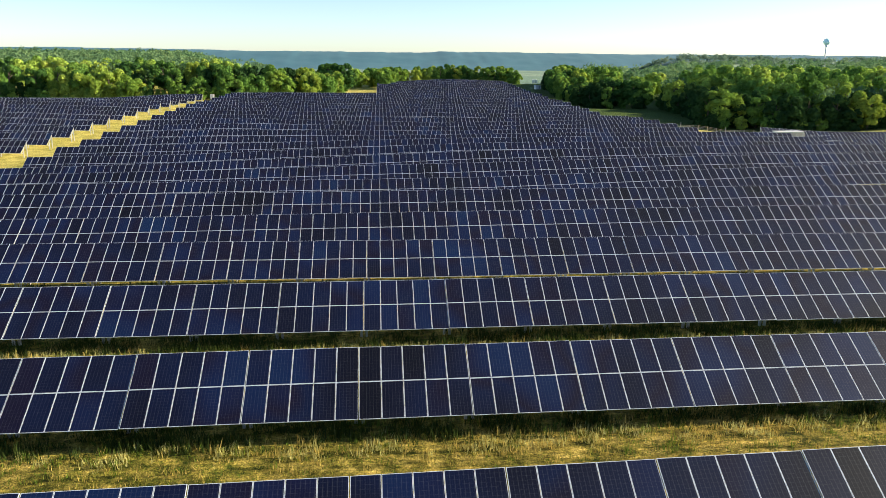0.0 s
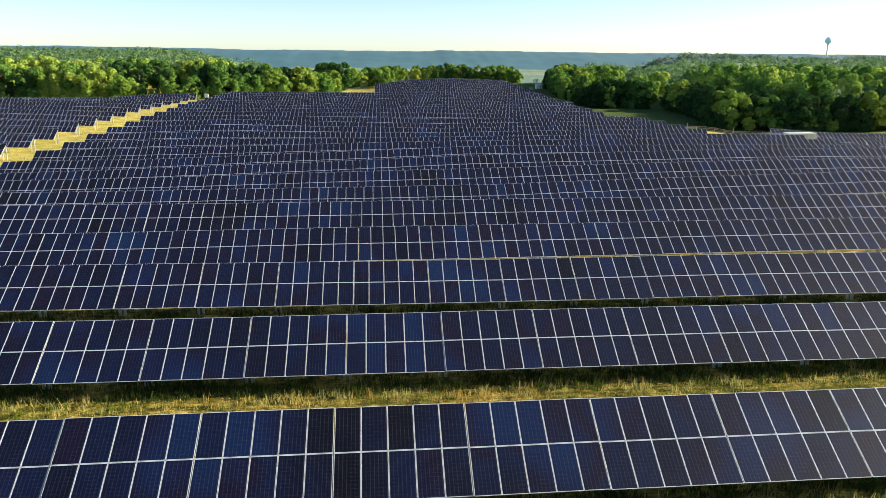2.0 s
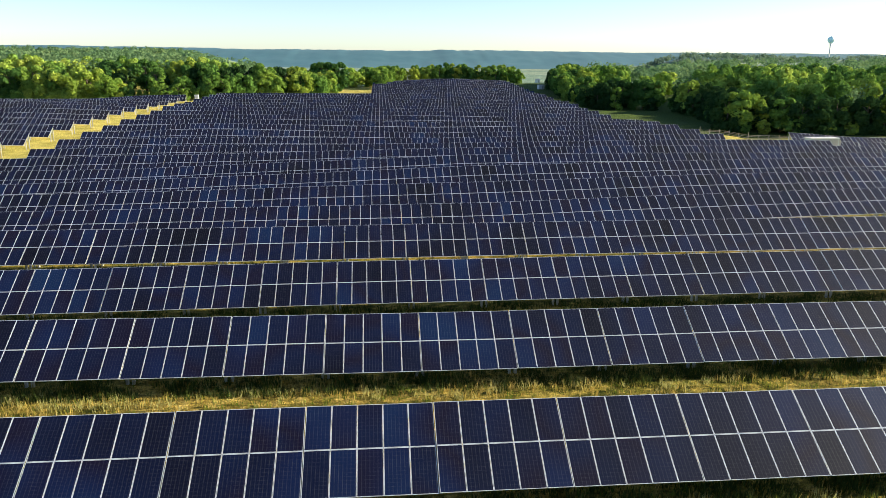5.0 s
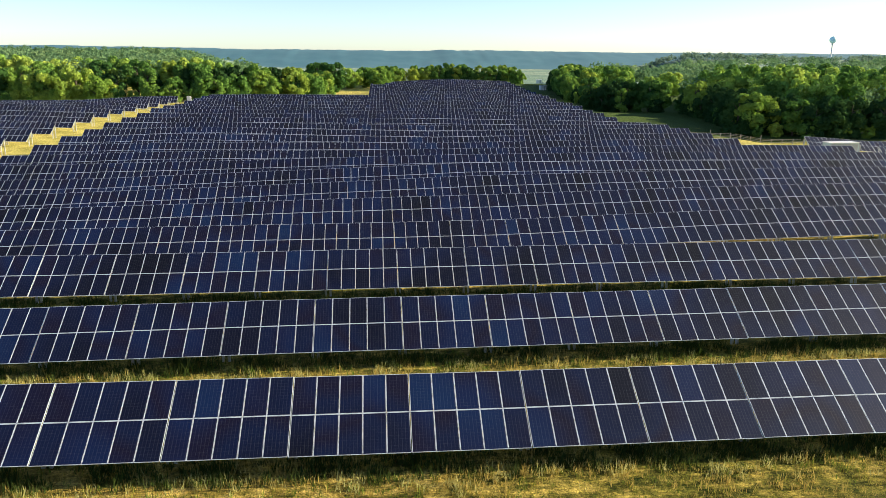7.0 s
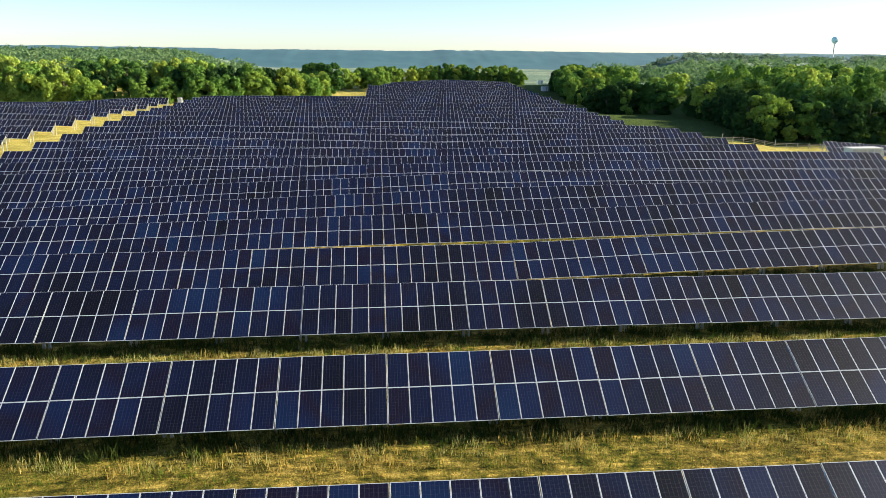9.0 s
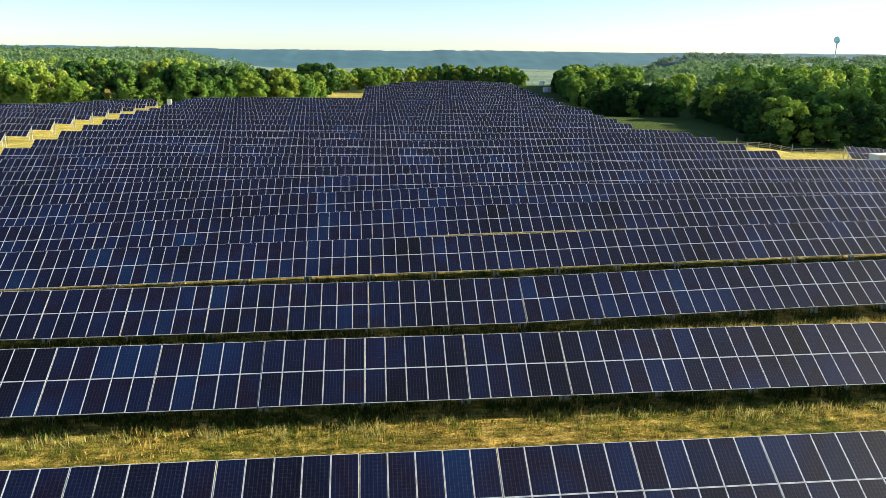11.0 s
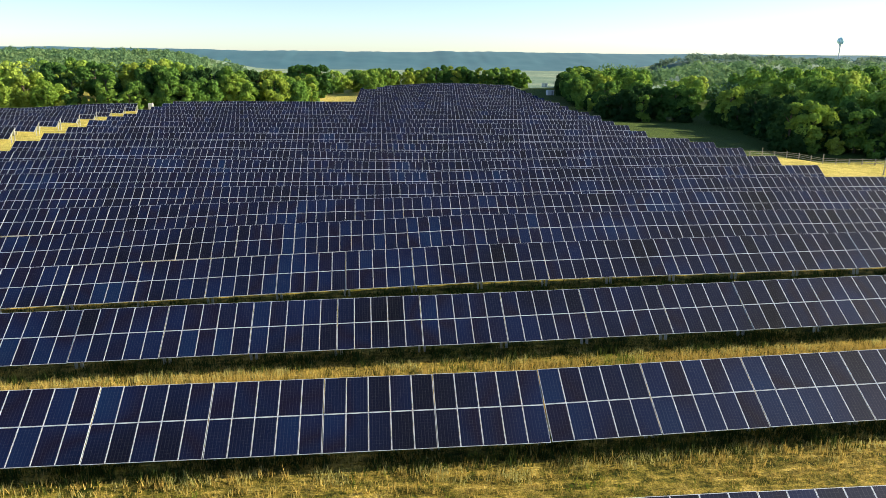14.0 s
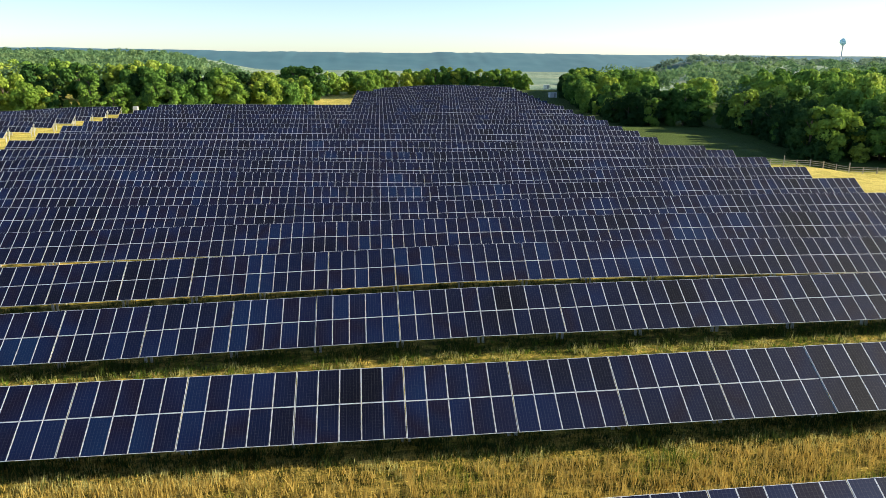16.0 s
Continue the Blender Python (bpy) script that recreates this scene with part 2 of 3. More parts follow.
LEAN_ROW = [-0.041, -0.053, -0.059, 0.152, -0.125, -0.151, 0.077, 0.455, 0.6, 0.324, 0.115, 0.001, -0.227, -0.306, -0.203, 0.04, 0.12]
EAST_LEAN = [-0.187, 0.081, 0.137, -0.047, 0.075, 0.668, 0.093, -0.435, -0.887, -0.347, 0.296, 0.712, 1.124, 1.202, 0.79, -0.13, -0.3]


# how the rows from the eighth on sink towards the western aisle: at the aisle's east side, and at its west side
SINK_EAST = [0.1, 0.4, -0.1, -0.5, -0.65, -1.05, -1.15, -0.75, -0.4, -0.18, -0.07, 0.0, -0.1, -0.2, -0.35, -0.4, -0.45, -0.4]
SINK_WEST = [0.1, 0.3, -0.3, -0.84, -1.18, -1.69, -1.67, -1.29, -0.87, -0.66, -0.66, -0.6, -0.4, -0.6, -1.15, -1.3, -1.45, -1.2]


def west_sink(x, row):
    if x > -32 or row < 7 or row > 24:
        return 0.0
    a, b = SINK_EAST[row - 7], SINK_WEST[row - 7]
    return a * smooth(-32, -59, x) + (b - a) * smooth(-57, -72, x) - 1.9 * smooth(-72, -112, x) * smooth(17, 22, row)


def row_swell(x, row):
    u = min(76, max(-62, x))
    if row < 0 or row > 24:
        return 0.0
    if row > 16:
        return 0.10 * math.sin(row * 2.3) + 0.1 * math.sin(row * 1.7) * u / 30 + west_sink(x, row)
    return west_sink(x, row) - (1.0 * smooth(92, 101, x) if row > 12 else 2.2 * smooth(103, 114, x)) + LIFT[row] + LEAN_ROW[row] * u / 30 + EAST_LEAN[row] * max(0, u - 15) / 30


def lie(x, y):
    """The height of the tables' upper edges with each row's own lift, fading out east of the field."""
    k = (y - FIRST) / PITCH
    i = math.floor(k)
    f = smooth(0, 1, k - i)
    return field_top(x, y) + (row_swell(x, i) * (1 - f) + row_swell(x, i + 1) * f) * (1 - smooth(98, 122, x))


def ground_z(x, y):
    z = lie(x, y) - TOP_ABOVE
    out = max(smooth(118, 230, x), smooth(190, 330, -x), smooth(425, 560, y))
    k = x / max(y, 200)
    valley = -5 - 36 * smooth(480, 1000, y) * smooth(-0.24, -0.13, k) * (1 - smooth(0.30, 0.42, k))
    hills = (6 + 5 * noise.noise((x / 170, y / 210, 7.7))) * smooth(-0.12, -0.30, k) * smooth(380, 760, y) + 5 * smooth(0.38, 0.55, k) * smooth(500, 1000, y)
    far = valley + hills + 1.2 * noise.noise((x / 140, y / 140, 3.1))
    return z * (1 - out) + far * out


def sheet(name, xs, ys, height, mats):
    v = [(x, y, height(x, y)) for y in ys for x in xs]
    k = len(xs)
    f = [(j * k + i, j * k + i + 1, (j + 1) * k + i + 1, (j + 1) * k + i) for j in range(len(ys) - 1) for i in range(k - 1)]
    return mesh_from(name, v, f, mats)


def steps(*spans):
    out = []
    for a, b, s in spans:
        out += list(np.arange(a, b, s))
    return out + [spans[-1][1]]


ground = new("ground", sheet("ground", steps((-4600, -1000, 300), (-1000, -260, 40), (-260, -80, 9), (-80, 120, 2.5), (120, 300, 9), (300, 1000, 40), (1000, 4600, 300)),
                             steps((-700, -60, 80), (-60, 10, 5), (10, 125, 1.25), (125, 460, 4), (460, 1000, 25), (1000, 4600, 150)), ground_z, [MEADOW]))
tagged(ground, "dry yellow-green meadow grass over gently rolling ground", "ground", kind="structure")
for poly in ground.data.polygons:
    poly.use_smooth = True

# ---- solar tables ----
MOD_W, MOD_L, MOD_T, RIM = 1.038, 2.012, 0.040, 0.018


def module_mesh_data():
    """A module lying in its plane: an aluminium rim round a recessed pane. Its upper edge runs along x at y = 0."""
    w, h, r, t = MOD_W, -MOD_L, RIM, MOD_T
    v = [(0, 0, 0), (w, 0, 0), (w, h, 0), (0, h, 0), (0, 0, -t), (w, 0, -t), (w, h, -t), (0, h, -t)]
    v += [(r, -r, 0), (w - r, -r, 0), (w - r, h + r, 0), (r, h + r, 0), (r, -r, -0.004), (w - r, -r, -0.004), (w - r, h + r, -0.004), (r, h + r, -0.004)]
    f = [(0, 8, 9, 1), (1, 9, 10, 2), (2, 10, 11, 3), (3, 11, 8, 0), (0, 1, 5, 4), (1, 2, 6, 5), (2, 3, 7, 6), (3, 0, 4, 7), (4, 5, 6, 7)]
    f += [(8, 12, 13, 9), (9, 13, 14, 10), (10, 14, 15, 11), (11, 15, 12, 8), (12, 15, 14, 13)]
    return v, f, [0] * 13 + [1]


MV, MF, MI = module_mesh_data()
rim_mesh = mesh_from("solar_module", MV, MF[:-1], [ALU])
pane_mesh = mesh_from("pane", [MV[i] for i in MF[-1]], [(0, 1, 2, 3)], [GLASS], None, [(MV[i][0] - RIM, -MV[i][1] - RIM) for i in MF[-1]])
SLANT = Matrix.Rotation(TILT, 4, "X")


def module_places():
    for k in range(5):
        for s in range(2):
            yield SLANT @ Matrix.Translation((0.020 + k * (MOD_W + 0.017), -s * (MOD_L + 0.022), 0))


def on_slope(x, s, below):
    return SLANT @ Vector((x, -s, -below))


def support_bars():
    """Purlins, and two frames each of a tall and a short post, a rafter and a brace."""
    purlins = [(on_slope(0.04, s, 0.09), on_slope(5.24, s, 0.09), 0.09) for s in (0.55, 1.50, 2.55, 3.50)]
    frames = []
    for x in (0.16, 5.12):
        head, foot = on_slope(x, 0.45, 0.16), on_slope(x, 2.2, 0.16)
        frames.append([(head, (head.x, head.y, -4.2), 0.15), (foot, (foot.x, foot.y, -4.2), 0.15),
                       (on_slope(x, 0.15, 0.16), on_slope(x, 3.9, 0.16), 0.10), ((foot.x, foot.y, -2.5), on_slope(x, 3.6, 0.18), 0.08)])
    return purlins, frames


PURLINS, FRAMES = support_bars()


def table_pose(x, row, shift=0.0):
    """The pose of the table whose upper left corner is at x in that row."""
    y = FIRST + PITCH * row

    def h(u):
        return lie(u, y)

    a, b = h(x), h(x + COLUMN)
    wob = 0.025 * math.sin(x * 12.9 + row * 7.7)
    return pose(x, y, a + wob + shift, 0, -math.degrees(math.atan2(b - a, COLUMN)) + 0.10 * math.sin(x * 3.1 + row), 0)


def first_table():
    root = tagged(new("solar_table"), "tilted table of ten dark blue glass solar modules on steel posts", "solar table", "solar tables in rows")
    for m in module_places():
        module = part("solar_module", rim_mesh, root, m)
        part("pane", pane_mesh, module, None, "dark blue glass over solar cells")
    purlin = [beams("purlin", [b], [STEEL]) for b in PURLINS]
    for me in purlin:
        part("purlin", me, root)
    for bars in FRAMES:
        for name, bar in zip(("post", "post", "rafter", "brace"), bars):
            part(name, beams(name, [bar], [STEEL]), root, None, "galvanised steel " + name)
    return root


def column_x(row, j):
    return -1.9 + COLUMN * j + 0.058 * row


def field_tables():
    near, far = [], []
    for row in range(-2, 32):
        west = -11 if row < 24 else 0
        east = 17 if row <= 10 else 14 if row <= 15 else 13
        for j in range(west, east):
            (near if -1 <= row <= 7 and -8 <= j <= 9 else far).append(table_pose(column_x(row, j), row))
    for row in range(8, 24):
        for j in range(16):
            far.append(table_pose(-70.1 - COLUMN * (j + 1), row))
    for row in range(4, 14):
        for j in range(10):
            far.append(table_pose((101.0 if row == 13 else 111.0) + COLUMN * j, row))
    return near, far


NEAR, FAR = field_tables()


def joined_tables(name, poses):
    """Tables too many and too far to pick apart, in one mesh."""
    base, fbase, ibase, ubase = [], [], [], []
    for m in module_places():
        fbase += [tuple(i + len(base) for i in q) for q in MF]
        base += [m @ Vector(c) for c in MV]
        ibase += MI
        ubase += [(MV[i][0] - RIM, -MV[i][1] - RIM) for q in MF for i in q]
    for bar in PURLINS + FRAMES[0] + FRAMES[1]:
        fbase += [tuple(i + len(base) for i in q) for q in BOX_FACES]
        base += beam_verts(*bar)
        ibase += [2] * 6
        ubase += [(0, 0)] * 24
    one = np.array([tuple(c) + (1,) for c in base])
    allv = np.concatenate([one @ np.array(m).T for m in poses])[:, :3]
    sizes = np.array([len(q) for q in fbase])
    loops = np.array([i for q in fbase for i in q])
    k, n = len(base), len(poses)
    me = bpy.data.meshes.new(name)
    me.vertices.add(len(allv))
    me.vertices.foreach_set("co", allv.astype(np.float32).ravel())
    me.loops.add(len(loops) * n)
    me.loops.foreach_set("vertex_index", (loops[None, :] + np.arange(n)[:, None] * k).astype(np.int32).ravel())
    starts = np.concatenate([[0], np.cumsum(sizes)[:-1]])
    me.polygons.add(len(sizes) * n)
    me.polygons.foreach_set("loop_start", (starts[None, :] + np.arange(n)[:, None] * len(loops)).astype(np.int32).ravel())
    me.polygons.foreach_set("material_index", np.tile(np.array(ibase, dtype=np.int32), n))
    for mat in (ALU, GLASS, STEEL):
        me.materials.append(mat)
    layer = me.uv_layers.new(name="metres")
    layer.data.foreach_set("uv", np.tile(np.array(ubase, dtype=np.float32), (n, 1)).ravel())
    me.update(calc_edges=True)
    me.validate()
    me.shade_flat()
    return new(name, me)


tagged(joined_tables("solar_tables", FAR), "long distant rows of dark blue solar tables on steel posts", "solar tables", kind="stuff")


# ---- trees ----
def leaf_cards(rng, centres, radii, count, size):
    """Small leaf clumps scattered through the shells of the crown's lobes."""
    weights = radii ** 2 / (radii ** 2).sum()
    which = rng.choice(len(radii), count, p=weights)
    d = rng.normal(size=(count, 3))
    d /= np.linalg.norm(d, axis=1)[:, None]
    d[:, 2] = np.where(d[:, 2] < -0.5, -d[:, 2], d[:, 2])
    place = centres[which] + d * (radii[which] * rng.uniform(0.72, 1.06, count))[:, None] * np.array([1, 1, 0.85])
    nrm = d + rng.normal(size=(count, 3)) * 0.55
    nrm /= np.linalg.norm(nrm, axis=1)[:, None]
    side = np.cross(nrm, rng.normal(size=(count, 3)))
    side /= np.linalg.norm(side, axis=1)[:, None]
    up = np.cross(nrm, side)
    s = size * rng.uniform(0.6, 1.3, count)[:, None]
    tri = np.stack([place - side * s * 0.5 - up * s * 0.4, place + side * s * 0.55 - up * s * rng.uniform(0.1, 0.5, count)[:, None], place + side * s * rng.uniform(-0.3, 0.3, count)[:, None] + up * s * 0.6], 1)
    return tri.reshape(-1, 3)


def triangles_mesh(name, pts, mats):
    return mesh_from(name, pts, [(3 * i, 3 * i + 1, 3 * i + 2) for i in range(len(pts) // 3)], mats)


def limb(a, b, r0, r1, sides=6):
    a, b = Vector(a), Vector(b)
    q = (b - a).to_track_quat("Z", "Y")
    return [e + q @ Vector((math.cos(2 * math.pi * i / sides) * r, math.sin(2 * math.pi * i / sides) * r, 0)) for e, r in ((a, r0), (b, r1)) for i in range(sides)]


def tree_kind(seed, height, width, leaves, size, low=0.22, leaf=None, lobes=20):
    rng = np.random.default_rng(seed)
    root = new("tree")
    ang = rng.uniform(0, 2 * math.pi, lobes)
    hz = np.linspace(low, 0.90, lobes) * height
    spread = width * 0.36 * np.sin(np.pi * np.clip((hz / height - low * 0.6) / (1.12 - low * 0.6), 0.12, 1)) ** 0.7
    centres = np.stack([np.cos(ang) * spread, np.sin(ang) * spread, hz], 1) + rng.normal(size=(lobes, 3)) * 0.4
    radii = width * rng.uniform(0.17, 0.29, lobes) * (1.1 - 0.45 * hz / height)
    v, f = [], []
    sides = 6
    bars = [((0, 0, -0.8), (0.1, 0, height * 0.35), width * 0.045, width * 0.034), ((0.1, 0, height * 0.35), (0.2, 0.1, height * 0.8), width * 0.034, width * 0.010)]
    for c in centres[::2]:
        bars.append(((0.1, 0, max(height * 0.15, c[2] - height * 0.22)), tuple(c), width * 0.018, width * 0.006))
    for b in bars:
        f += [tuple(len(v) + i for i in (k, (k + 1) % sides, sides + (k + 1) % sides, sides + k)) for k in range(sides)]
        v += limb(*b, sides)
    part("trunk", mesh_from("trunk", v, f, [BARK]), root)
    part("crown", triangles_mesh("crown", leaf_cards(rng, centres, radii, leaves, size), [leaf or LEAF]), root)
    return root


TREE_LABEL = "leafy green deciduous tree at the edge of the wood"
KINDS = [tree_kind(11, 13.0, 10.5, 4000, 0.90), tree_kind(12, 15.0, 11.0, 4400, 0.95), tree_kind(13, 10.0, 9.0, 3200, 0.82, 0.10),
         tree_kind(14, 16.5, 12.5, 4800, 1.0), tree_kind(15, 7.5, 7.0, 2300, 0.70, 0.06), tree_kind(16, 12.0, 7.5, 3000, 0.84, 0.14),
         tree_kind(17, 14.0, 12.0, 4600, 0.85, 0.06, YELLOW_LEAF, 26), tree_kind(18, 6.5, 3.6, 1100, 0.55, 0.08, LEAF, 14),
         tree_kind(19, 14.0, 10.5, 4200, 0.90, 0.06, SHADED_LEAF, 22)]
for k in KINDS:
    tagged(k, TREE_LABEL, "tree", "trees round the field")
tagged(KINDS[6], "broad yellow-green tree with foliage down to the ground")
tagged(KINDS[8], "leafy tree at the edge of the wood, shade put into its dark green")
tagged(KINDS[7], "slender young green tree behind the last row")


def plant(spots):
    rng = random.Random(5)
    first = set()
    for x, y, kind, s in spots:
        if -16 < x < 2 and y < 405:          # a grassy clearing behind the rows
            continue
        m = Matrix.Translation((x, y, ground_z(x, y) - 0.15)) @ Matrix.Rotation(rng.uniform(0, 6.28), 4, "Z") @ Matrix.Scale(s, 4)
        if kind not in first:
            first.add(kind)
            KINDS[kind].matrix_basis = m
        else:
            ob = copy_thing(KINDS[kind], Matrix())
            ob.matrix_basis = m


def tree_spots():
    rng = random.Random(21)
    spots, deep = [], []

    def line(points, gap, depth, kinds, smin=0.85, smax=1.2, inner=False):
        for (ax, ay), (bx, by) in zip(points, points[1:]):
            d = math.hypot(bx - ax, by - ay)
            nx, ny = -(by - ay) / d, (bx - ax) / d
            for i in range(int(d / gap)):
                u, w = (i + rng.random()) * gap / d, rng.uniform(0, depth)
                (deep if inner else spots).append((ax + (bx - ax) * u + nx * w, ay + (by - ay) * u + ny * w, rng.choice(kinds), rng.uniform(smin, smax)))

    # behind the western block and the field's back
    line([(-6, 372), (-34, 345)], 3.8, -14, (0, 1, 1, 3, 5), 0.72, 0.92)
    line([(-34, 345), (-70, 328)], 3.4, -8, (8, 8, 8, 1), 0.78, 1.0)
    line([(-66, 330), (-110, 326), (-190, 318), (-240, 314)], 4.8, -14, (0, 1, 8, 3, 5), 0.62, 0.92)
    line([(-60, 352), (-190, 342)], 5.0, -22, (1, 3, 3), 0.75, 0.98, True)
    line([(-12, 350), (-64, 320)], 3.2, -6, (2, 4, 4, 5), 0.65, 0.95)
    line([(-62, 322), (-190, 317)], 4.2, -5, (2, 4, 4, 5), 0.55, 0.9)
    spots.extend([(-124, 323, 6, 0.95), (-116, 321, 6, 0.88), (-111, 325, 6, 1.05), (-102, 321, 6, 0.82), (-96, 322, 4, 0.9), (-30, 340, 6, 0.75), (-20, 352, 6, 0.75), (-42, 336, 6, 0.7)])
    spots.extend([(-82, 318, 7, 0.85), (-78.5, 317, 7, 0.95), (-75, 318, 7, 1.05), (-72, 319, 7, 0.8)])
    line([(2, 446), (-8, 385), (-20, 360)], 4.5, 14, (0, 2, 5, 1), 0.65, 0.85)
    line([(6, 452), (-14, 420), (-36, 400)], 3.4, 10, (0, 2, 5, 1), 0.62, 0.85, True)
    line([(84, 440), (40, 452), (0, 446)], 3.0, -16, (2, 5, 0, 4), 0.65, 0.85)
    spots.extend([(30, 453, 2, 0.8), (34, 455, 0, 0.72), (38, 452, 5, 0.75), (41, 457, 1, 0.7), (45, 454, 2, 0.8)])
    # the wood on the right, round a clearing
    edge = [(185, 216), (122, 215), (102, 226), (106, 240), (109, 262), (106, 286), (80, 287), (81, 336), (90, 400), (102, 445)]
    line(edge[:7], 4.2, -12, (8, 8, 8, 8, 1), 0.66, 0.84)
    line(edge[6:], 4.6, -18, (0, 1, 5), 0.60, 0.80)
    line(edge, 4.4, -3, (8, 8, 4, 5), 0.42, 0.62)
    line([(200, 262), (128, 250), (122, 290)], 5.0, -30, (1, 3, 3, 0), 0.85, 1.05, True)
    line([(118, 292), (106, 336), (118, 400)], 5.6, -26, (1, 3, 0), 0.60, 0.82, True)
    for _ in range(46):
        deep.append((rng.uniform(126, 190), rng.uniform(242, 330), rng.choice((1, 3, 3, 6)), rng.uniform(0.78, 1.0)))
    line([(185, 216), (260, 200)], 5.0, 18, (1, 3, 0), 0.9, 1.15, True)
    line([(97, 396), (110, 446), (128, 480)], 4.0, -20, (0, 1, 5), 0.6, 0.8, True)
    return spots, deep


def joined_wood(name, spots):
    """Trees inside the wood, too many to tell apart, in one mesh."""
    rng = random.Random(8)
    pieces = []
    for x, y, kind, k in spots:
        crown = next(c for c in KINDS[kind].children if c.name.startswith("crown")).data
        co = np.empty(len(crown.vertices) * 3, dtype=np.float32)
        crown.vertices.foreach_get("co", co)
        a, co = rng.uniform(0, 6.28), co.reshape(-1, 9)[: int(len(co) / 9 * 0.7)].reshape(-1, 3)
        turn = np.array([[math.cos(a), -math.sin(a), 0], [math.sin(a), math.cos(a), 0], [0, 0, 1]])
        pieces.append(co @ turn.T * k + np.array([x, y, ground_z(x, y) - 0.15]))
    return new(name, triangles_mesh(name, np.concatenate(pieces), [SUNLIT_LEAF]))


EDGE_TREES, DEEP_TREES = tree_spots()
plant(EDGE_TREES)
tagged(joined_wood("wood", DEEP_TREES), "crowns of the dense green wood beside the field, sunlight put into their colour", "woodland", kind="stuff")


def canopy(name, seed, count, area, cards, size, width, leaf, height=ground_z):
    """Crowns of a far wood, past counting."""
    rng = np.random.default_rng(seed)
    out = []
    made = 0
    while made < count:
        x, y = area(rng)
        if x is None:
            continue
        made += 1
        h, w = rng.uniform(9, 14) * (0.82 if x > 0 else 1.0), width * rng.uniform(0.8, 1.3)
        z = height(x, y)
        lobes = 5
        c = np.stack([rng.normal(0, w * 0.2, lobes), rng.normal(0, w * 0.2, lobes), h * rng.uniform(0.45, 0.85, lobes)], 1) + np.array([x, y, z])
        fine = min(1.0, max(0.42, math.hypot(x, y) / 750))
        out.append(leaf_cards(rng, c, w * rng.uniform(0.25, 0.4, lobes), int(cards / fine ** 1.5), size * fine))
    return new(name, triangles_mesh(name, np.concatenate(out), [leaf]))


def west_area(rng):
    y = 300 + 1500 * rng.random() ** 1.5
    k = -0.135 - rng.random() * 0.62
    x = k * y
    if x > -80 or (y < 350 and x > -190):
        return None, None
    return x, y


def east_area(rng):
    y = 250 + 800 * rng.random() ** 2
    k = 0.28 + rng.random() * 0.72
    x = k * y
    if x < 118 or (y < 300 and x < 140) or (x < 135 and y > 330):
        return None, None
    return x, y


tagged(canopy("far_wood", 31, 1600, west_area, 72, 2.1, 12, HAZY_FAR_LEAF), "rolling green woodland canopy behind the solar field", "woodland", kind="stuff")
tagged(canopy("far_wood", 32, 650, east_area, 72, 2.1, 11, HAZY_FAR_LEAF), "dense green woodland canopy beyond the field's edge", "woodland", kind="stuff")


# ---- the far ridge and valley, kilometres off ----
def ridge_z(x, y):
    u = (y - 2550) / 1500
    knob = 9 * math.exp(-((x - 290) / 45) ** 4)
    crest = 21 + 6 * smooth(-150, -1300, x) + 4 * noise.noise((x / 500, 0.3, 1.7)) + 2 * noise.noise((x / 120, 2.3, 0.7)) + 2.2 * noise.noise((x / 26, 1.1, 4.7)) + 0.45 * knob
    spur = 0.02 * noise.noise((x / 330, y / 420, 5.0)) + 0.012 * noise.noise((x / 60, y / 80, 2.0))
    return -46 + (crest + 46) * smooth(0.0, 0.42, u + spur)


def near_hill_z(x, y):
    k = x / y
    crest = 3 + 5 * noise.noise((x / 260, 0.9, 2.2)) + 2.2 * noise.noise((x / 38, 4.0, 1.0))
    spur = 0.2 * noise.noise((x / 150, y / 150, 8.0)) + 0.1 * noise.noise((x / 30, y / 30, 2.0))
    return -30 + (crest + 30) * smooth(0.0, 0.8, (y - 1250) / 300 + spur) * smooth(0.325, 0.42, k + 0.1 * spur)


tagged(new("backdrop", sheet("backdrop", steps((380, 1700, 9)), steps((1180, 1560, 9)), near_hill_z, [HAZY_HILL])), "wooded hill behind the wood, coloured blue-green for haze", "hill", kind="structure").data.shade_smooth()


def hill_area(rng):
    y = 1230 + 330 * rng.random()
    x = y * (0.34 + 0.62 * rng.random())
    return x, y


tagged(canopy("hill_wood", 33, 900, hill_area, 60, 2.6, 15, HAZY_HILL_LEAF, near_hill_z), "green wood over the hill round the water tower, haze put into its colour", "woodland", kind="stuff")
tagged(new("backdrop", sheet("backdrop", steps((-3600, 3600, 16)), steps((2400, 3300, 30)), ridge_z, [HAZY_RIDGE])), "wooded ridge far across the valley, haze blue put into its colour", "ridge", kind="structure").data.shade_smooth()


# ---- water tower on the far hill ----
def lathe(name, profile, mats, sides=20):
    v = [(r * math.cos(2 * math.pi * i / sides), r * math.sin(2 * math.pi * i / sides), z) for r, z in profile for i in range(sides)]
    f = [(k * sides + i, k * sides + (i + 1) % sides, (k + 1) * sides + (i + 1) % sides, (k + 1) * sides + i) for k in range(len(profile) - 1) for i in range(sides)]
    me = mesh_from(name, v, f, mats)
    for q in me.polygons:
        q.use_smooth = True
    return me


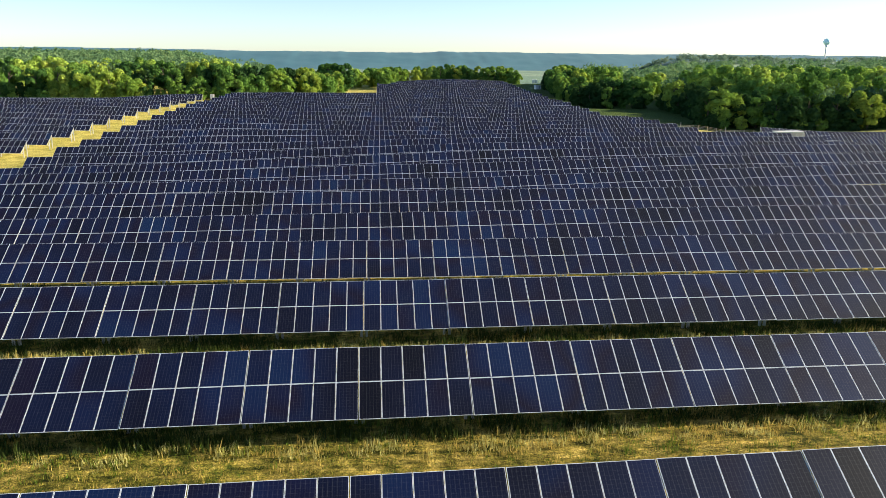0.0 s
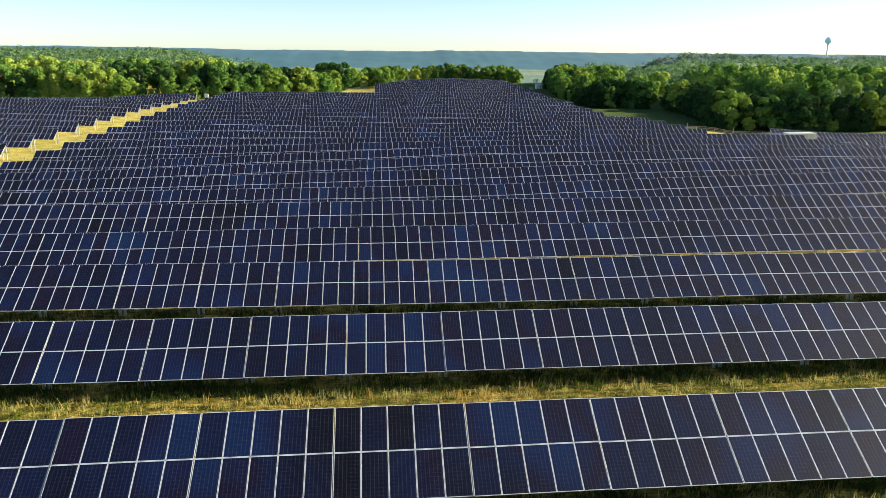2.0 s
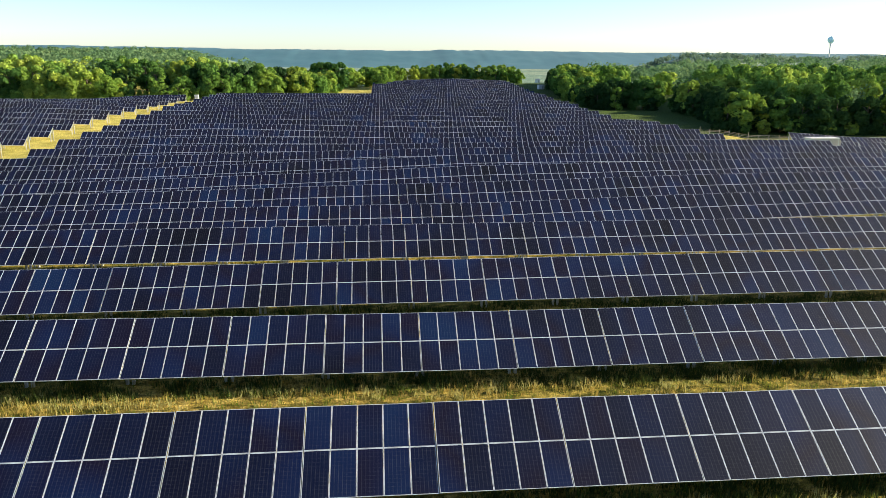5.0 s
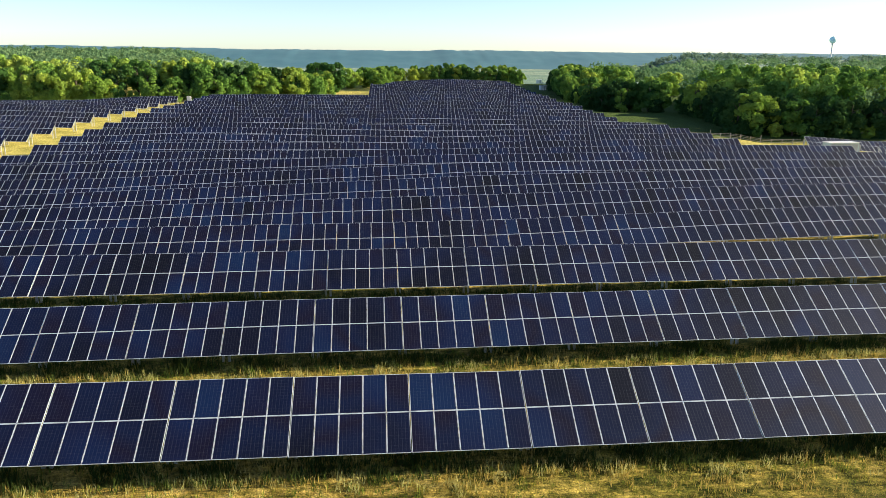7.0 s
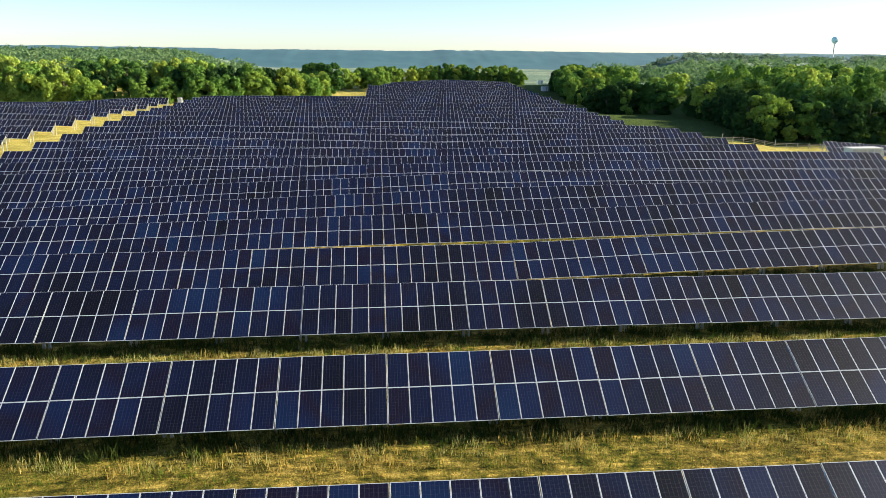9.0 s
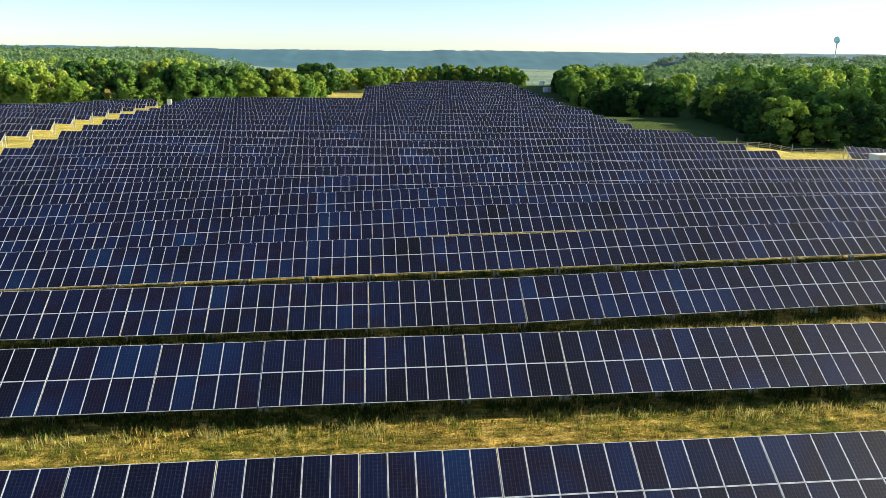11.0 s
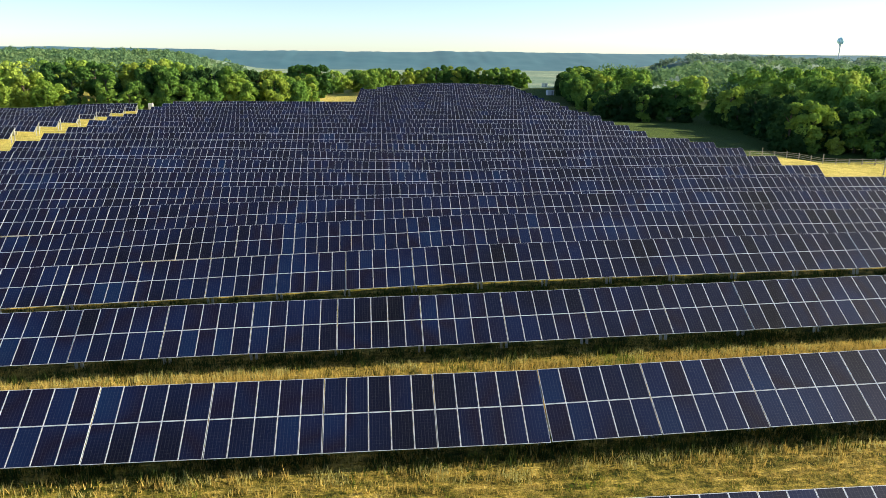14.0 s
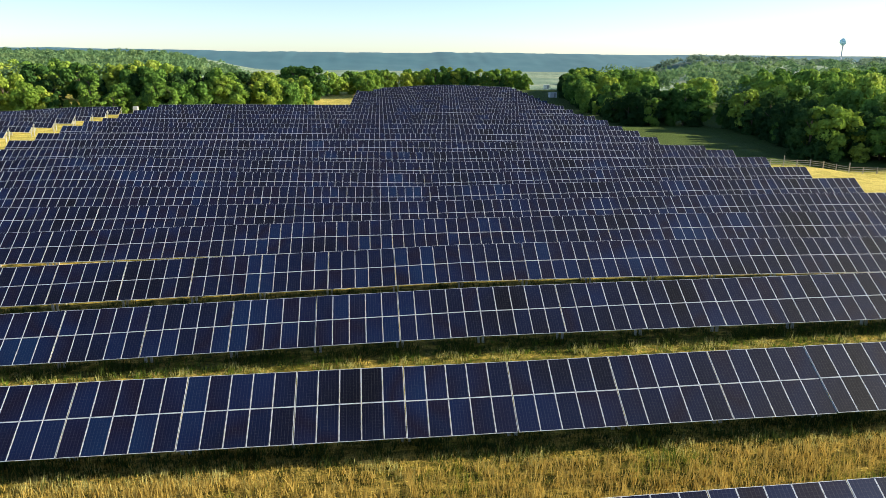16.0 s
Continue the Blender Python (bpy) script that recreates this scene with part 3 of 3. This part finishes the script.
def water_tower(x, y, z, top):
    root = tagged(new("water_tower"), "pale teal water tower on a white stem", "water tower")
    root.location = (x, y, z)
    h = top - z
    bowl = [(0.05 + 7.0 * math.sin(a), h - 7 - 7 * math.cos(a)) for a in np.linspace(0, math.pi, 17)]
    part("tank", lathe("tank", bowl, [TEAL]), root)
    part("stem", lathe("stem", [(3.5, 0), (2.2, 3), (1.3, 10), (1.2, h - 19), (2.6, h - 13.5)], [WHITE]), root, None, "slender white stem")
    part("finial", lathe("finial", [(0.9, h - 0.6), (0.9, h + 0.5), (0.05, h + 0.9)], [WHITE], 10), root)


water_tower(960.5, 1560.0, -5.0, 53.0)


# ---- inverter station and the fence on the right ----
def inverter_station(x, y, turn):
    root = tagged(new("inverter_station"), "low white inverter container on a concrete pad beside the rows", "inverter")
    root.matrix_basis = pose(x, y, ground_z(x, y), 0, 0, turn)
    part("pad", boxes("pad", [(-4.2, 4.2, -1.9, 1.9, -0.6, 0.15)], [BLUE_SHEET]), root, None, "grey concrete pad")
    part("body", boxes("body", [(-3.4, 3.4, -1.2, 1.2, 0.15, 2.3)], [PALE_STEEL]), root, None, "pale blue-grey steel body")
    part("roof", boxes("roof", [(-3.5, 3.5, -1.3, 1.3, 2.3, 2.42)], [WHITE]), root)
    for k in range(4):
        part("door", boxes("door", [(-3.2 + k * 1.62, -1.72 + k * 1.62, -1.23, -1.203, 0.3, 2.15)], [BLUE_SHEET]), root, None, "pale grey steel door")
    part("cabinet", boxes("cabinet", [(3.5, 4.1, -0.9, 0.9, 0.15, 1.9)], [BLUE_SHEET]), root, None, "grey transformer cabinet")


inverter_station(100.4, 175.5, 4)


def site_cabin(x, y, turn):
    root = tagged(new("site_cabin"), "small white steel cabin beyond the last rows", "cabin")
    root.matrix_basis = pose(x, y, ground_z(x, y), 0, 0, turn)
    part("body", boxes("body", [(-1.5, 1.5, -1.0, 1.0, -0.3, 2.0)], [WHITE]), root)
    part("roof", boxes("roof", [(-1.6, 1.6, -1.1, 1.1, 2.0, 2.12)], [WHITE]), root)
    part("door", boxes("door", [(0.3, 1.1, -1.03, -1.003, 0.0, 1.8)], [BLUE_SHEET]), root, None, "grey steel door")


site_cabin(84.0, 392.0, 10)
site_cabin(99.0, 470.0, -6)


def timber_fence(points):
    root = tagged(new("fence"), "weathered timber post and rail fence at the field's edge", "fence")
    posts = []
    for (ax, ay), (bx, by) in zip(points, points[1:]):
        k = max(1, round(math.hypot(bx - ax, by - ay) / 2.6))
        posts += [(ax + (bx - ax) * i / k, ay + (by - ay) * i / k) for i in range(k)]
    posts.append(points[-1])
    for i, (x, y) in enumerate(posts):
        z, h = ground_z(x, y), 1.35 + (0.7 if i % 5 == 0 else 0.1 * math.sin(i))
        part("post", beams("post", [((x, y, z - 0.5), (x + 0.03, y, z + h), 0.15)], [TIMBER]), root)
        if i:
            u, v = posts[i - 1]
            for r in (0.45, 0.85, 1.2):
                part("rail", beams("rail", [((u, v - 0.09, ground_z(u, v) + r), (x, y - 0.09, z + r), 0.08)], [TIMBER]), root)


timber_fence([(76, 213), (84, 208.5), (100, 208), (122, 206)])


def small_cabinet(x, y):
    root = tagged(new("junction_cabinet"), "small white junction cabinet on posts in the aisle", "cabinet")
    root.matrix_basis = pose(x, y, ground_z(x, y))
    part("body", boxes("body", [(-0.75, 0.75, -0.4, 0.4, 0.8, 2.7)], [WHITE]), root)
    for k in (-0.5, 0.5):
        part("post", boxes("post", [(k - 0.06, k + 0.06, -0.06, 0.06, -0.4, 0.8)], [STEEL]), root)


small_cabinet(-67.6, 316.0)


# ---- grass between the rows ----
def grass(name, seed, spots, height, blades, width, mats, label):
    rng = np.random.default_rng(seed)
    p = np.repeat(np.array(spots), blades, 0)
    k = len(p)
    p[:, :2] += rng.normal(0, 0.10, (k, 2))
    a = rng.uniform(0, 2 * math.pi, k)
    h = p[:, 3] * height * rng.uniform(0.5, 1.25, k)
    w = width * rng.uniform(0.6, 1.4, k)
    lean = rng.normal(0, 0.22, (k, 2)) * h[:, None]
    side = np.stack([np.cos(a) * w, np.sin(a) * w], 1)
    base, tip = p[:, :2], p[:, :2] + lean
    z0, z2 = p[:, 2] - 0.04, p[:, 2] + h

    def v3(q, z):
        return np.concatenate([q, z[:, None]], 1)

    tri = np.stack([v3(base - side, z0), v3(base + side, z0), v3(tip, z2)], 1).reshape(-1, 3)
    tagged(new(name, triangles_mesh(name, tri, mats)), label, "grass", kind="stuff")


def grass_spots():
    rng = random.Random(77)
    mixed, dry, green = [], [], []
    for row in range(-2, 9):
        y0 = FIRST + PITCH * row
        count = {5: 16000}.get(row, 10000 if row < 7 else 4500)
        for _ in range(count):
            u = rng.random()
            x = rng.uniform(-34 - max(0, row - 5) * 4, 40 + max(0, row - 4) * 5)
            y = y0 + u * (PITCH - 1.8)                       # from under the upper edge to under the next table's lower edge
            edge = smooth(0.52, 0.66, u)
            n1 = noise.noise((x * 0.22, y * 0.35, 4.0)) + 0.5 * noise.noise((x * 0.9, y * 0.9, 9.0))
            tall = (0.13 + 0.10 * edge) * rng.uniform(0.7, 1.3)
            if rng.random() < 0.26 * edge * (1 + n1):
                tall = rng.uniform(0.24, 0.44)
            tuft = noise.noise((x * 1.5, y * 1.8, 2.0)) + 0.6 * noise.noise((x * 3.7, y * 4.1, 6.0))
            tuft += 0.9 * noise.noise((x * 0.35, y * 1.6, 8.0))
            tall *= min(1.6, max(0.2, 1.0 + 1.7 * tuft))
            bias = {4: 0.35, 5: 0.55, 6: -0.55, 1: 0.05, 3: -0.1}.get(row, 0.0)
            if row == 5:
                tall = rng.uniform(0.4, 0.85) * (1 - 0.7 * smooth(0.66, 0.80, u))
            s = (x, y, ground_z(x, y), tall)
            v = n1 * 0.8 + bias + rng.gauss(0, 0.22)
            (dry if v > 0.08 else green if v < -0.12 else mixed).append(s)
    return mixed, dry, green


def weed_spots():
    """Rank weeds under and before the lower edges of the tables; they also darken the shade band."""
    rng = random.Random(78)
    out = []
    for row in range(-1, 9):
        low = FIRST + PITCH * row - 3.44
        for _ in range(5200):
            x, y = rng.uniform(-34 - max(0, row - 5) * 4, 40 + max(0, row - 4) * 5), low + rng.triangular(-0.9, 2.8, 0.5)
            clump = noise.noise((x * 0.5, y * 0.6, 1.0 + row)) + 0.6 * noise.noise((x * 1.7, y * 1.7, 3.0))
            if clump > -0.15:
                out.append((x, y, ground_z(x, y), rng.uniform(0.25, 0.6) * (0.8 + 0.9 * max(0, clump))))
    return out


def stalk_spots():
    """Stalks standing along the weeds, pale in colour for sunlit tips."""
    rng = random.Random(79)
    out = []
    for row in range(-1, 9):
        low = FIRST + PITCH * row - 3.44
        for _ in range(2600):
            x, y = rng.uniform(-34 - max(0, row - 5) * 4, 40 + max(0, row - 4) * 5), low + rng.triangular(-2.0, 0.6, -0.8)
            if noise.noise((x * 0.6, y * 0.7, 5.0 + row)) + 0.5 * noise.noise((x * 2.1, y * 2.1, 2.0)) > 0.12:
                out.append((x, y, ground_z(x, y), rng.uniform(0.2, 0.5)))
    return out


MIXED, DRY, GREEN = grass_spots()
grass("straw_stalks", 45, stalk_spots(), 1.0, 4, 0.017, [LIT_STRAW], "grass stalks along the rows, pale to stand for sunlit weed tips")
grass("weeds", 44, weed_spots(), 1.0, 4, 0.026, [SHADE_WEED], "rank weeds along the tables' lower edges, dark green to deepen the shade")
grass("meadow_grass", 41, MIXED, 0.9, 4, 0.016, [BLADE], "yellow-green meadow grass between the rows")
grass("dry_grass", 42, DRY, 0.95, 4, 0.020, [DRY_BLADE], "tall dry tan grass between the rows")
grass("green_grass", 43, GREEN, 0.85, 4, 0.018, [GREEN_BLADE], "fresh green weeds and grass between the rows")

# ---- the nearer tables, each a thing of its own ----
table = first_table()
for m in NEAR[1:]:
    copy_thing(table, m)
table.matrix_basis = NEAR[0]
